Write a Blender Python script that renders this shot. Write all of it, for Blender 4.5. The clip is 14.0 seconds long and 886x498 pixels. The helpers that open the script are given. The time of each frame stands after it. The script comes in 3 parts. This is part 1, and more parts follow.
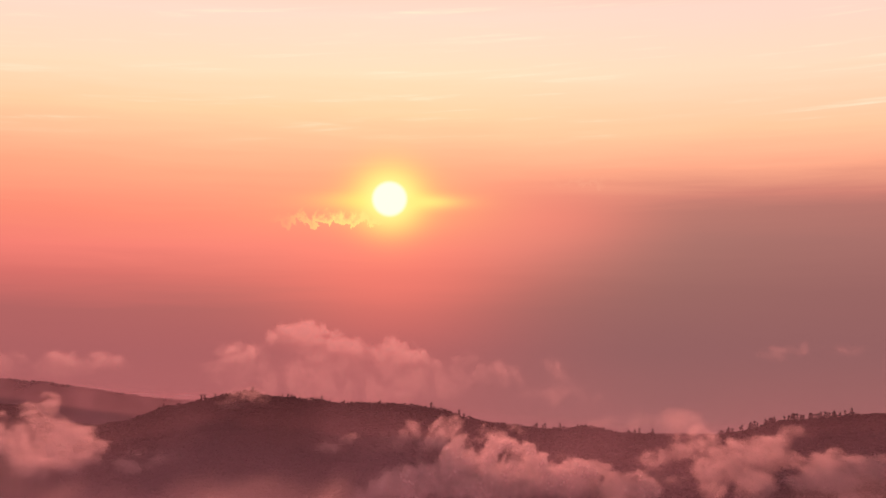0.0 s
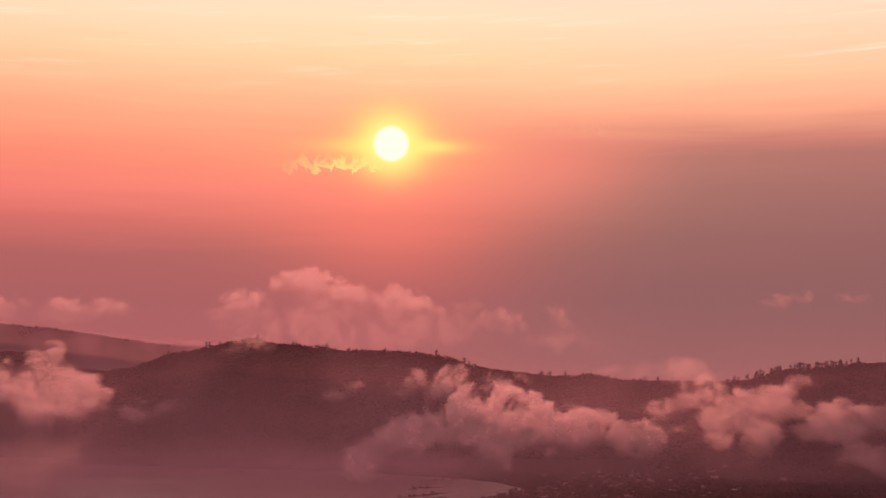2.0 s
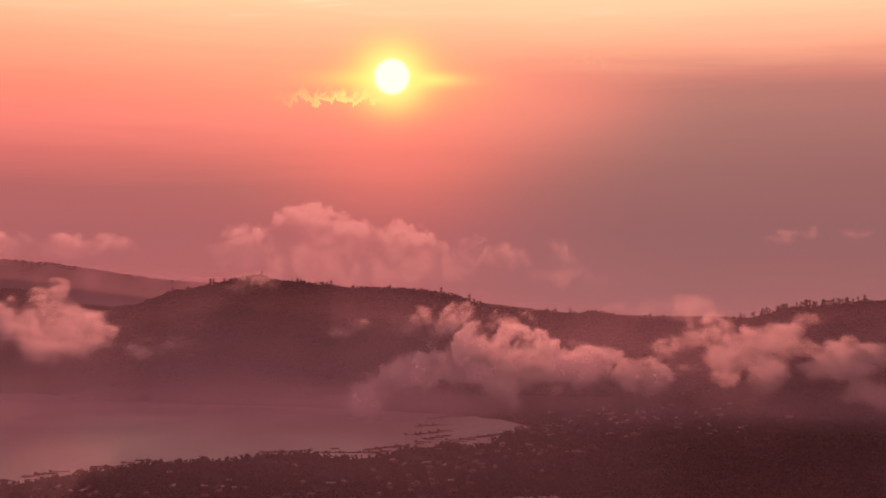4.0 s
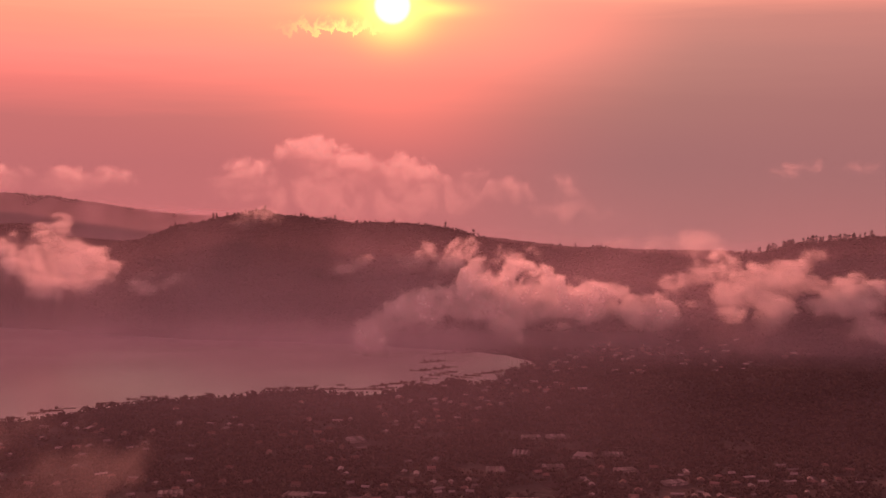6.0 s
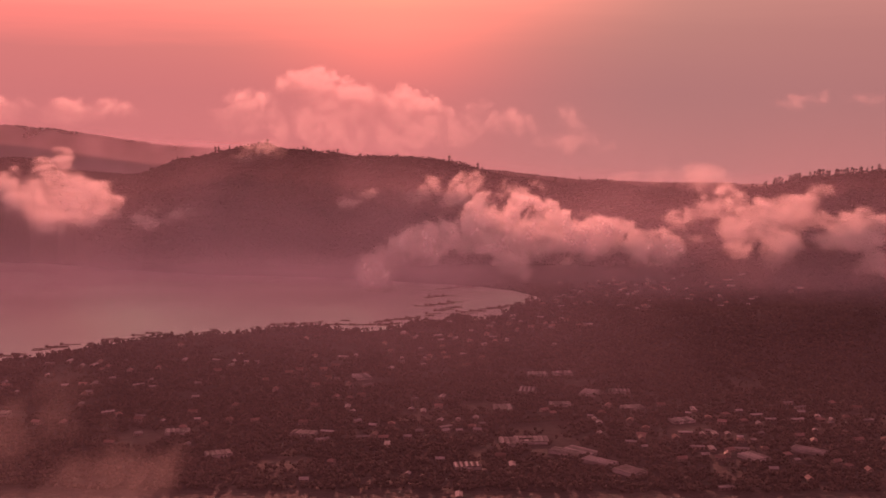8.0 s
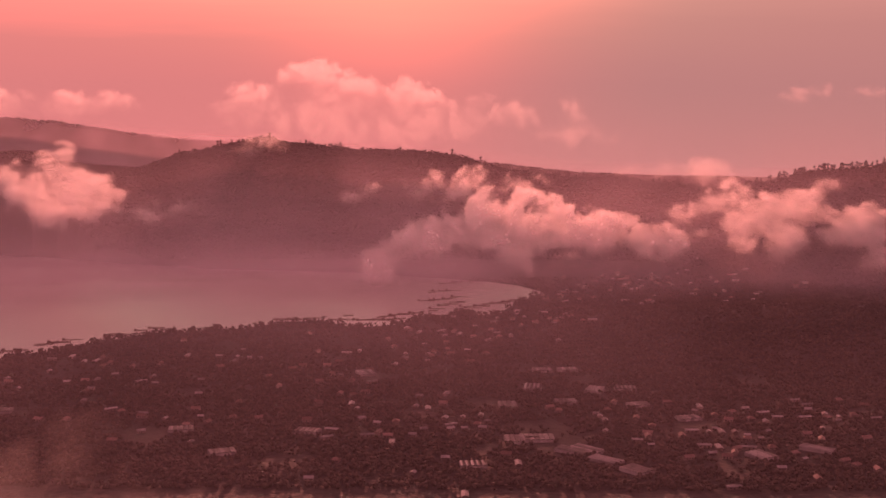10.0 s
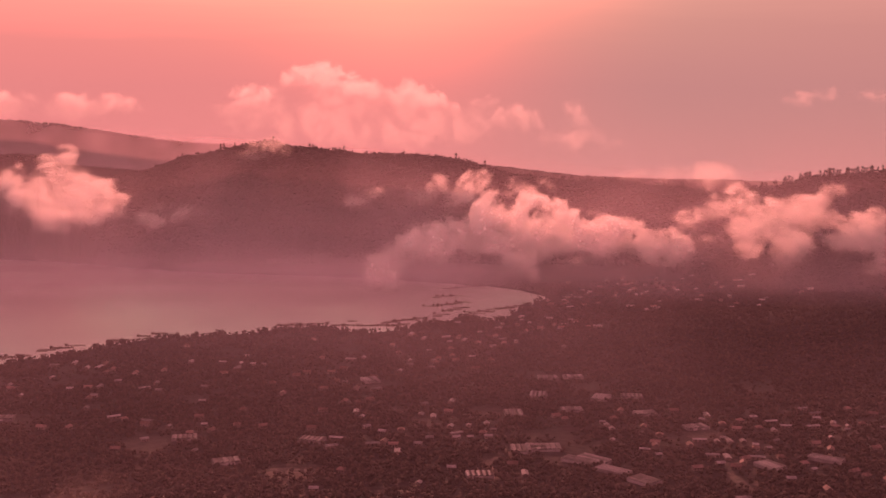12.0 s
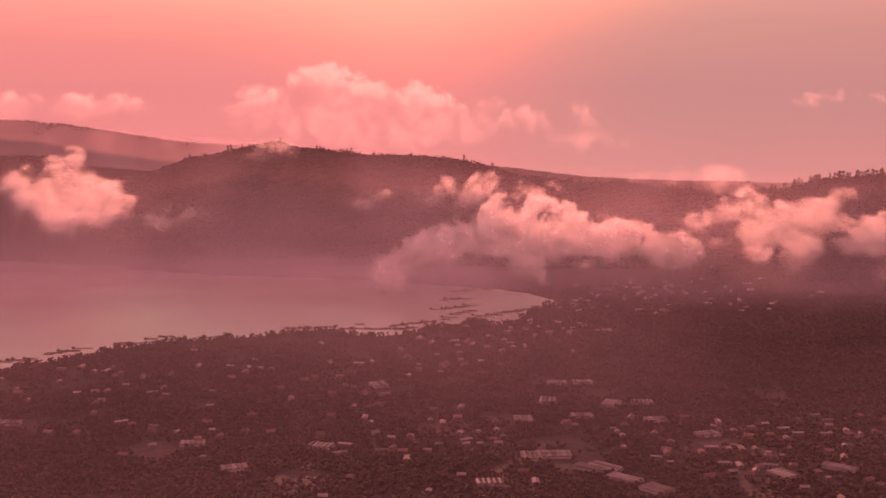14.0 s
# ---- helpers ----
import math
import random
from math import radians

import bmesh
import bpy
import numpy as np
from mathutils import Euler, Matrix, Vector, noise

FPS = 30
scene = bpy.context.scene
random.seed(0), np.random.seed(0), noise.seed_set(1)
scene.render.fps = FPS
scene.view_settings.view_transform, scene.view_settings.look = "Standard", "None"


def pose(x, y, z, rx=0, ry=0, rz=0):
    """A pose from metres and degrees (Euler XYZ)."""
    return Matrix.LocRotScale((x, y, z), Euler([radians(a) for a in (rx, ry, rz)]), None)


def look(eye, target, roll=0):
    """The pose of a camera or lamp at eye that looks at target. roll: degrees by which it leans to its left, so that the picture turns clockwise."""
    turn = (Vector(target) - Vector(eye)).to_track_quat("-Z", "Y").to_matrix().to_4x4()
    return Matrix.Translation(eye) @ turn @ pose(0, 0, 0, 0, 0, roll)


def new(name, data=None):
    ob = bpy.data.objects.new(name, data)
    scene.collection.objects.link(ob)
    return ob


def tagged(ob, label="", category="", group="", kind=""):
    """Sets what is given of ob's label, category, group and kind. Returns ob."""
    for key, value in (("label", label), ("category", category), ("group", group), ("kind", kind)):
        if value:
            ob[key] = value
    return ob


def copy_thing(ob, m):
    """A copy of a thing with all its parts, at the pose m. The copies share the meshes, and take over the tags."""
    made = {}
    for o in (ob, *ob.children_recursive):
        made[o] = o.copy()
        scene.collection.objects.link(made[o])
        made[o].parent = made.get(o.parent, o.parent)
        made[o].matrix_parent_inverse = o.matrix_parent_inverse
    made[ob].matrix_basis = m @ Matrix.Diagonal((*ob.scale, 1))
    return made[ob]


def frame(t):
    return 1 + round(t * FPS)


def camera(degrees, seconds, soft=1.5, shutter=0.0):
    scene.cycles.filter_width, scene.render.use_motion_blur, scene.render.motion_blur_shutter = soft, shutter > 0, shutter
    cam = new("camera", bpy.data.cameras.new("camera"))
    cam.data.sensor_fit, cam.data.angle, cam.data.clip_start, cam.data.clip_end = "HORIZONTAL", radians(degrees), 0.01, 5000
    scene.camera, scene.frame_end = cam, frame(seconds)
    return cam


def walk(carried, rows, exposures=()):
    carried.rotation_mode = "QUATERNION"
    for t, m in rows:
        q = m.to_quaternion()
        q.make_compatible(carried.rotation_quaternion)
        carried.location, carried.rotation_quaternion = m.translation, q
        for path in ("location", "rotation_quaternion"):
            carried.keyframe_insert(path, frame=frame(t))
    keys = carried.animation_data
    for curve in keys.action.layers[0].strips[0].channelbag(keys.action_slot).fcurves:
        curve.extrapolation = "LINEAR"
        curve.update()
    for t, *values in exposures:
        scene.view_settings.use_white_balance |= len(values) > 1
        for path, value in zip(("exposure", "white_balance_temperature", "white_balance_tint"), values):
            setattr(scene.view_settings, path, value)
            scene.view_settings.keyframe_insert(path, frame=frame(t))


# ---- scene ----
cam = camera(39.60, 14.0)
# seconds, place in metres, heading to the left, pitch, lean
PATH = (
    (0.0, 47.19, -101.76, 358.19, -0.524, 4.765, 0.192),
    (0.5, 44.84, -97.27, 360.02, -0.506, 4.367, 0.244),
    (1.0, 42.48, -92.79, 361.85, -0.480, 3.714, 0.333),
    (1.5, 40.11, -88.30, 363.69, -0.494, 3.060, 0.290),
    (2.0, 37.71, -83.77, 365.55, -0.461, 2.214, 0.313),
    (2.5, 35.29, -79.21, 367.45, -0.470, 1.489, 0.339),
    (3.0, 32.88, -74.61, 369.38, -0.465, 0.687, 0.312),
    (3.8, 29.12, -66.70, 372.61, -0.439, -0.566, 0.335),
    (4.7, 25.15, -57.46, 376.33, -0.409, -1.975, 0.361),
    (5.5, 21.85, -50.24, 379.45, -0.383, -3.228, 0.383),
    (6.0, 19.86, -46.27, 381.28, -0.416, -4.076, 0.387),
    (6.5, 17.95, -42.45, 383.07, -0.410, -4.817, 0.415),
    (7.0, 16.20, -38.78, 384.75, -0.396, -5.667, 0.419),
    (7.5, 14.57, -35.29, 386.26, -0.397, -6.408, 0.424),
    (8.0, 13.02, -31.93, 387.64, -0.388, -7.299, 0.360),
    (8.2, 12.43, -30.63, 388.16, -0.384, -7.590, 0.364),
    (8.6, 11.41, -28.28, 389.02, -0.375, -7.720, 0.370),
    (9.5, 9.60, -23.69, 390.45, -0.354, -7.700, 0.386),
    (10.5, 7.74, -18.61, 392.17, -0.331, -7.660, 0.403),
    (11.0, 6.71, -15.82, 393.26, -0.292, -7.645, 0.392),
    (11.5, 5.67, -13.04, 394.36, -0.275, -7.655, 0.455),
    (12.0, 4.58, -10.29, 395.46, -0.245, -7.588, 0.480),
    (12.5, 3.47, -7.59, 396.56, -0.196, -7.589, 0.521),
    (13.0, 2.32, -4.96, 397.65, -0.108, -7.595, 0.560),
    (13.5, 1.12, -2.38, 398.75, -0.049, -7.594, 0.587),
    (14.0, -0.13, 0.18, 399.85, 0.014, -7.606, 0.565),
)


def ahead(x, y, z, yaw, pitch):
    a, b = radians(yaw), radians(pitch)
    return (x - math.sin(a) * math.cos(b), y + math.cos(a) * math.cos(b), z + math.sin(b))


walk(cam, [(t, look((x, y, z), ahead(x, y, z, yaw, pitch), lean)) for t, x, y, z, yaw, pitch, lean in PATH],
     exposures=[(0.0, 0.0, 6500, 10), (3.0, 0.0, 6500, 10), (5.5, 0.3, 6500, 9.5), (8.0, 0.62, 6500, 8), (11.0, 0.92, 6500, 3), (14.0, 1.08, 6500, 1)])

# ---------------------------------------------------------------- light
SUN_WAY = Vector((-0.0347, 1.0, 0.1243)).normalized()


def lin(r, g, b):
    """A linear colour from 8-bit display values."""
    return tuple(((c / 255 + 0.055) / 1.055) ** 2.4 if c > 10 else c / 255 / 12.92 for c in (r, g, b)) + (1.0,)


class Graph:
    """Short calls for building a node tree."""

    def __init__(self, tree):
        self.tree = tree
        tree.nodes.clear()

    def node(self, kind, **settings):
        n = self.tree.nodes.new(kind)
        for key, value in settings.items():
            setattr(n, key, value)
        return n

    def put(self, socket, value):
        if isinstance(value, bpy.types.NodeSocket):
            self.tree.links.new(value, socket)
        else:
            socket.default_value = value

    def math(self, op, a, b=0.0, c=0.0, clamp=False):
        n = self.node("ShaderNodeMath", operation=op, use_clamp=clamp)
        for s, v in zip(n.inputs, (a, b, c)):
            self.put(s, v)
        return n.outputs[0]

    def vec(self, op, a, b=(0, 0, 0)):
        n = self.node("ShaderNodeVectorMath", operation=op)
        self.put(n.inputs[0], a)
        self.put(n.inputs[1], b)
        return n.outputs["Value"] if op == "DOT_PRODUCT" else n.outputs["Vector"]

    def ease(self, value, low, high, a=0.0, b=1.0):
        n = self.node("ShaderNodeMapRange", interpolation_type="SMOOTHSTEP")
        for s, v in zip(n.inputs, (value, low, high, a, b)):
            self.put(s, v)
        return n.outputs[0]

    def ramp(self, value, stops):
        n = self.node("ShaderNodeValToRGB")
        self.put(n.inputs[0], value)
        els = n.color_ramp.elements
        while len(els) < len(stops):
            els.new(0.5)
        for e, (p, c) in zip(els, stops):
            e.position, e.color = p, c
        return n.outputs[0]

    def mix(self, f, a, b, mode="MIX"):
        n = self.node("ShaderNodeMix", data_type="RGBA", blend_type=mode)
        self.put(n.inputs[0], f)
        self.put(n.inputs[6], a)
        self.put(n.inputs[7], b)
        return n.outputs[2]

    def noise(self, vector, scale, detail=4.0, rough=0.55, distortion=0.0):
        n = self.node("ShaderNodeTexNoise")
        self.put(n.inputs["Vector"], vector)
        for key, v in (("Scale", scale), ("Detail", detail), ("Roughness", rough), ("Distortion", distortion)):
            n.inputs[key].default_value = v
        return n.outputs["Fac"]

    def shader(self, kind, **values):
        n = self.node(kind)
        for key, v in values.items():
            self.put(n.inputs[key.replace("_", " ")], v)
        return n.outputs[0]


def build_sky():
    world = bpy.data.worlds.new("sky")
    scene.world, world.use_nodes = world, True
    g = Graph(world.node_tree)
    way = g.node("ShaderNodeTexCoord").outputs["Generated"]
    xyz = g.node("ShaderNodeSeparateXYZ")
    g.put(xyz.inputs[0], way)
    x, y, z = xyz.outputs
    flat = g.math("MAXIMUM", g.math("SQRT", g.math("ADD", g.math("MULTIPLY", x, x), g.math("MULTIPLY", y, y))), 0.001)
    side, rise = g.math("SUBTRACT", g.math("DIVIDE", x, flat), 0.0084), g.math("ADD", g.math("DIVIDE", z, flat), 0.0019)
    # streaks: noise drawn out along the horizon
    drawn = g.node("ShaderNodeCombineXYZ")
    g.put(drawn.inputs[0], g.math("MULTIPLY", side, 3.0))
    g.put(drawn.inputs[1], g.math("MULTIPLY", rise, 40.0))
    streak = g.noise(drawn.outputs[0], 2.2, 5, 0.6, 0.4)
    bent = g.math("ADD", rise, g.math("MULTIPLY", g.math("SUBTRACT", streak, 0.5), 0.018))
    fac = g.math("MULTIPLY_ADD", bent, 2.0, 0.2, clamp=True)

    def stops(rows):
        return [((v + 0.1) * 2, lin(*c)) for v, c in rows]

    clear = g.ramp(fac, stops([(-0.08, (172, 96, 98)), (0.0, (172, 97, 98)), (0.035, (178, 98, 98)), (0.062, (214, 108, 104)), (0.085, (243, 124, 114)),
                               (0.112, (250, 136, 114)), (0.15, (255, 166, 130)), (0.197, (255, 206, 162)), (0.23, (255, 220, 186)), (0.28, (255, 218, 200)), (0.4, (226, 142, 138))]))
    bank = g.ramp(fac, stops([(-0.08, (152, 98, 97)), (0.0, (148, 97, 97)), (0.05, (152, 99, 98)), (0.09, (166, 108, 104)), (0.115, (180, 114, 107)), (0.128, (206, 126, 114)),
                              (0.15, (252, 168, 136)), (0.18, (255, 200, 158)), (0.23, (255, 220, 190)), (0.28, (255, 216, 200)), (0.4, (226, 142, 138))]))
    colour = g.mix(g.ease(g.math("ADD", side, g.math("MULTIPLY", rise, -0.25)), -0.085, 0.19), clear, bank)
    # the dusky upper sky
    colour = g.mix(g.ease(rise, 0.3, 0.9), colour, lin(152, 90, 100))
    # the sky away from the sun is dim and mauve
    colour = g.mix(g.ease(y, 0.9, 0.25), colour, lin(168, 100, 110))
    # high thin cloud
    long = g.node("ShaderNodeCombineXYZ")
    g.put(long.inputs[0], g.math("MULTIPLY", side, 7.0))
    g.put(long.inputs[1], g.math("MULTIPLY_ADD", rise, 150.0, g.math("MULTIPLY", side, -9.0)))
    wisp = g.math("MULTIPLY", g.ease(g.noise(long.outputs[0], 1.0, 6, 0.6, 0.25), 0.5, 0.76), g.ease(streak, 0.42, 0.62))
    veil = g.math("MULTIPLY", wisp, g.math("MULTIPLY", g.ease(rise, 0.165, 0.2), g.ease(rise, 0.5, 0.3)))
    colour = g.mix(g.math("MULTIPLY", veil, 0.75), colour, lin(255, 239, 208))
    # the glow round the sun
    off_x = g.math("SUBTRACT", side, SUN_WAY.x / math.hypot(SUN_WAY.x, SUN_WAY.y) - 0.0084)
    off_z = g.math("SUBTRACT", rise, SUN_WAY.z / math.hypot(SUN_WAY.x, SUN_WAY.y) + 0.0019)

    def bell(wide, high, low=0.0, right=0.0):
        a = g.math("DIVIDE", g.math("SUBTRACT", off_x, right), wide)
        b = g.math("DIVIDE", g.math("ADD", off_z, low), high)
        return g.math("EXPONENT", g.math("MULTIPLY", g.math("ADD", g.math("MULTIPLY", a, a), g.math("MULTIPLY", b, b)), -1.0))

    ahead_only = g.ease(y, 0.0, 0.3)
    # the rosy edge of the bank beside the sun
    a, b = g.math("DIVIDE", g.math("SUBTRACT", side, 0.075), 0.075), g.math("DIVIDE", g.math("SUBTRACT", rise, 0.112), 0.028)
    rosy = g.math("EXPONENT", g.math("MULTIPLY", g.math("ADD", g.math("MULTIPLY", a, a), g.math("MULTIPLY", b, b)), -1.0))
    colour = g.mix(g.math("MULTIPLY", g.math("MULTIPLY", rosy, 0.6), ahead_only), colour, lin(240, 124, 116))
    for wide, high, low, much, tint in ((0.085, 0.055, 0.06, 0.5, lin(255, 118, 108)), (0.085, 0.022, 0.008, 0.45, lin(255, 172, 112)),
                                        (0.036, 0.026, 0.0, 0.55, lin(255, 206, 118)), (0.045, 0.0068, 0.002, 0.9, lin(255, 226, 116)),
                                        (0.0245, 0.0235, 0.0, 1.0, lin(255, 240, 106)), (0.0185, 0.0185, 0.0, 0.9, lin(255, 250, 160))):
        colour = g.mix(g.math("MULTIPLY", g.math("MULTIPLY", bell(wide, high, low), much), ahead_only), colour, tint)
    # a spear of light along the top of the bank
    colour = g.mix(g.math("MULTIPLY", g.math("MULTIPLY", bell(0.024, 0.0042, 0.0025, 0.026), 0.75), ahead_only), colour, lin(255, 232, 128))
    # small heads of cloud: lit gaps over the bumpy top of the bank
    fine = g.node("ShaderNodeCombineXYZ")
    g.put(fine.inputs[0], g.math("MULTIPLY", side, 90.0))
    g.put(fine.inputs[1], g.math("MULTIPLY", rise, 60.0))
    heads = g.math("SUBTRACT", g.noise(fine.outputs[0], 1.1, 5, 0.62, 0.3), 0.5)
    for left, right, low, deep, much, tint in ((-0.145, -0.042, 0.1045, 0.011, 0.85, lin(255, 224, 130)), (0.075, 0.135, 0.137, 0.006, 0.12, lin(255, 186, 150))):
        over = g.math("SUBTRACT", rise, g.math("MULTIPLY_ADD", heads, 0.038, low))
        wing = g.math("MULTIPLY", g.ease(side, left, left + (right - left) * 0.7), g.ease(side, right, right - (right - left) * 0.15))
        wing = g.math("MULTIPLY", wing, g.math("MULTIPLY", g.ease(over, -0.0004, 0.0012), g.ease(over, deep, 0.002)))
        colour = g.mix(g.math("MULTIPLY", g.math("MULTIPLY", wing, much), ahead_only), colour, tint)
    disc = g.ease(g.vec("DOT_PRODUCT", way, tuple(SUN_WAY)), math.cos(0.0158), math.cos(0.0115))
    colour = g.mix(disc, colour, (1.05, 0.98, 0.82, 1))
    sky = g.node("ShaderNodeTexSky", sky_type="NISHITA", sun_disc=False, sun_elevation=math.asin(SUN_WAY.z),
                 sun_rotation=math.atan2(SUN_WAY.x, SUN_WAY.y), dust_density=6.0)
    both = g.node("ShaderNodeAddShader")
    g.put(both.inputs[0], g.shader("ShaderNodeBackground", Color=colour, Strength=1.0))
    g.put(both.inputs[1], g.shader("ShaderNodeBackground", Color=sky.outputs[0], Strength=0.0015))
    g.put(g.node("ShaderNodeOutputWorld").inputs[0], both.outputs[0])


build_sky()
scene.cycles.transparent_max_bounces = 160
sun = new("sun", bpy.data.lights.new("sun", "SUN"))
sun.data.energy, sun.data.angle, sun.data.color = 3.9, radians(3.0), (1.0, 0.29, 0.23)
sun.matrix_world = look((0, 0, 900), Vector((0, 0, 900)) - SUN_WAY)


# ---------------------------------------------------------------- materials
def material(name):
    m = bpy.data.materials.new(name)
    m.use_nodes = True
    return m, Graph(m.node_tree)


def finish(g, surface):
    g.put(g.node("ShaderNodeOutputMaterial").inputs[0], surface)


def place_of(g):
    return g.node("ShaderNodeNewGeometry").outputs["Position"]


def bump(g, height, strength, distance):
    n = g.node("ShaderNodeBump")
    g.put(n.inputs["Height"], height)
    n.inputs["Strength"].default_value, n.inputs["Distance"].default_value = strength, distance
    return n.outputs[0]


def rough_material(name, dark, light, scale, rough=0.9, metal=0.0, relief=0.3, by_piece=0.0, spec=0.3):
    """A matt material whose colour wanders between two tones at two scales."""
    m, g = material(name)
    at = place_of(g)
    blend = g.math("ADD", g.math("MULTIPLY", g.noise(at, scale, 6), 0.7), g.math("MULTIPLY", g.noise(at, scale * 7, 3), 0.3))
    if by_piece:
        pick = g.node("ShaderNodeNewGeometry").outputs["Random Per Island"]
        own = g.node("ShaderNodeObjectInfo").outputs["Random"]
        blend = g.math("ADD", blend, g.math("MULTIPLY", g.math("SUBTRACT", g.math("FRACT", g.math("ADD", pick, own)), 0.5), by_piece))
    colour = g.ramp(blend, [(0.3, (*dark, 1)), (0.7, (*light, 1))])
    finish(g, g.shader("ShaderNodeBsdfPrincipled", Base_Color=colour, Roughness=rough, Metallic=metal, Specular_IOR_Level=spec,
                       Normal=bump(g, g.noise(at, scale * 9, 4), relief, 0.6 / scale / 9)))
    return m


GROUND = rough_material("fields and scrub", (0.016, 0.014, 0.014), (0.032, 0.027, 0.025), 0.012, relief=0.6)
LEAF = rough_material("tree leaves", (0.034, 0.03, 0.026), (0.068, 0.054, 0.044), 0.02, by_piece=0.35, spec=0.2)
PINE = rough_material("ridge foliage", (0.034, 0.029, 0.026), (0.055, 0.044, 0.04), 0.012, by_piece=0.1, spec=0.2)
BARK = rough_material("bark", (0.06, 0.04, 0.03), (0.14, 0.1, 0.08), 0.8)
PLASTER = rough_material("painted plaster", (0.1, 0.085, 0.08), (0.26, 0.22, 0.2), 0.12, by_piece=0.5)
TILE = rough_material("clay roof", (0.1, 0.07, 0.062), (0.19, 0.135, 0.125), 0.15, rough=0.75, by_piece=0.5, spec=0.12)
TIN = rough_material("zinc roof", (0.12, 0.115, 0.115), (0.3, 0.285, 0.285), 0.2, rough=0.8, metal=0.05, relief=0.1, by_piece=0.4, spec=0.12)
FILM = rough_material("greenhouse film", (0.17, 0.16, 0.16), (0.4, 0.38, 0.375), 0.08, rough=0.8, relief=0.1, by_piece=0.4, spec=0.3)
BAMBOO = rough_material("wet bamboo", (0.05, 0.035, 0.03), (0.13, 0.09, 0.07), 0.5)
DARK = rough_material("dark opening", (0.02, 0.018, 0.018), (0.04, 0.035, 0.035), 0.5)
SOIL = rough_material("ploughed soil", (0.022, 0.018, 0.017), (0.05, 0.04, 0.037), 0.05)


def water_material():
    m, g = material("lake water")
    at = place_of(g)
    wide = g.noise(at, 0.006, 4)
    waves = g.math("ADD", g.noise(at, 0.35, 3), g.math("MULTIPLY", g.noise(at, 0.06, 3), 1.5))
    finish(g, g.shader("ShaderNodeBsdfPrincipled", Base_Color=(0.2, 0.215, 0.205, 1), IOR=1.33, Roughness=g.ease(wide, 0.35, 0.65, 0.34, 0.44),
                       Specular_IOR_Level=0.8, Coat_Weight=1.0, Coat_Roughness=0.42, Coat_IOR=1.6, Normal=bump(g, waves, 0.7, 1.0)))
    return m


WATER = water_material()


def cloud_material():
    """Droplets: a veil lets most light through, scatters the rest both ways, and veils add up towards the middle of a cloud."""
    m, g = material("cloud")
    cover = g.node("ShaderNodeAttribute", attribute_name="thickness").outputs["Fac"]
    fine = g.ease(g.noise(g.vec("MULTIPLY", place_of(g), (1, 0.4, 1)), 0.08, 3, 0.6), 0.25, 0.75, 0.5, 1.5)
    lit = g.node("ShaderNodeMixShader")
    g.put(lit.inputs[0], 0.6)
    g.put(lit.inputs[1], g.shader("ShaderNodeBsdfDiffuse", Color=(0.96, 0.95, 0.95, 1)))
    g.put(lit.inputs[2], g.shader("ShaderNodeBsdfTranslucent", Color=(0.97, 0.9, 0.88, 1)))
    mixed = g.node("ShaderNodeMixShader")
    g.put(mixed.inputs[0], g.math("MULTIPLY", cover, fine, clamp=True))
    g.put(mixed.inputs[1], g.shader("ShaderNodeBsdfTransparent"))
    g.put(mixed.inputs[2], lit.outputs[0])
    finish(g, mixed.outputs[0])
    return m


CLOUD = cloud_material()


# ---------------------------------------------------------------- helpers for shapes
def mesh_object(name, verts, faces, mat, parent=None, smooth=False):
    me = bpy.data.meshes.new(name)
    verts, faces = np.asarray(verts, float), np.asarray(faces, int)
    n, k = faces.shape
    me.vertices.add(len(verts))
    me.vertices.foreach_set("co", verts.ravel())
    me.loops.add(n * k)
    me.loops.foreach_set("vertex_index", faces.ravel())
    me.polygons.add(n)
    me.polygons.foreach_set("loop_start", np.arange(0, n * k, k))
    me.polygons.foreach_set("use_smooth", np.full(n, smooth))
    me.update(calc_edges=True)
    me.materials.append(mat)
    ob = new(name, me)
    ob.parent = parent
    return ob


def part(name, bm, mat, parent, label=""):
    me = bpy.data.meshes.new(name)
    bm.to_mesh(me)
    bm.free()
    me.materials.append(mat)
    ob = new(name, me)
    ob.parent = parent
    return tagged(ob, label) if label else ob


def value_noise(p, seed):
    """Smooth noise from 0 to 1 at points p of shape (..., dims)."""
    p = np.asarray(p, float)
    cell = np.floor(p).astype(np.int64)
    f = p - cell
    f = f * f * (3 - 2 * f)
    total = np.zeros(p.shape[:-1])
    dims = p.shape[-1]
    for corner in range(2 ** dims):
        w, h = np.ones(p.shape[:-1]), np.full(p.shape[:-1], seed * 7919 + 13, np.int64)
        for d in range(dims):
            bit = corner >> d & 1
            w = w * (f[..., d] if bit else 1 - f[..., d])
            h = (h * 1103515245 + (cell[..., d] + bit) * (12345 + 7368787 * d) + 974711) & 0x7FFFFFFF
            h ^= h >> 13
        h = (h * 1274126177 + 362437) & 0x7FFFFFFF
        h ^= h >> 11
        total += w * (h & 0xFFFF) / 65535.0
    return total


def fractal(p, seed, octaves=4, gain=0.5):
    total, much, size = 0.0, 0.0, 1.0
    p = np.asarray(p, float)
    for i in range(octaves):
        total = total + size * value_noise(p * 2 ** i + 17.3 * i, seed + i)
        much += size
        size *= gain
    return total / much


def ease01(v):
    v = np.clip(v, 0, 1)
    return v * v * (3 - 2 * v)


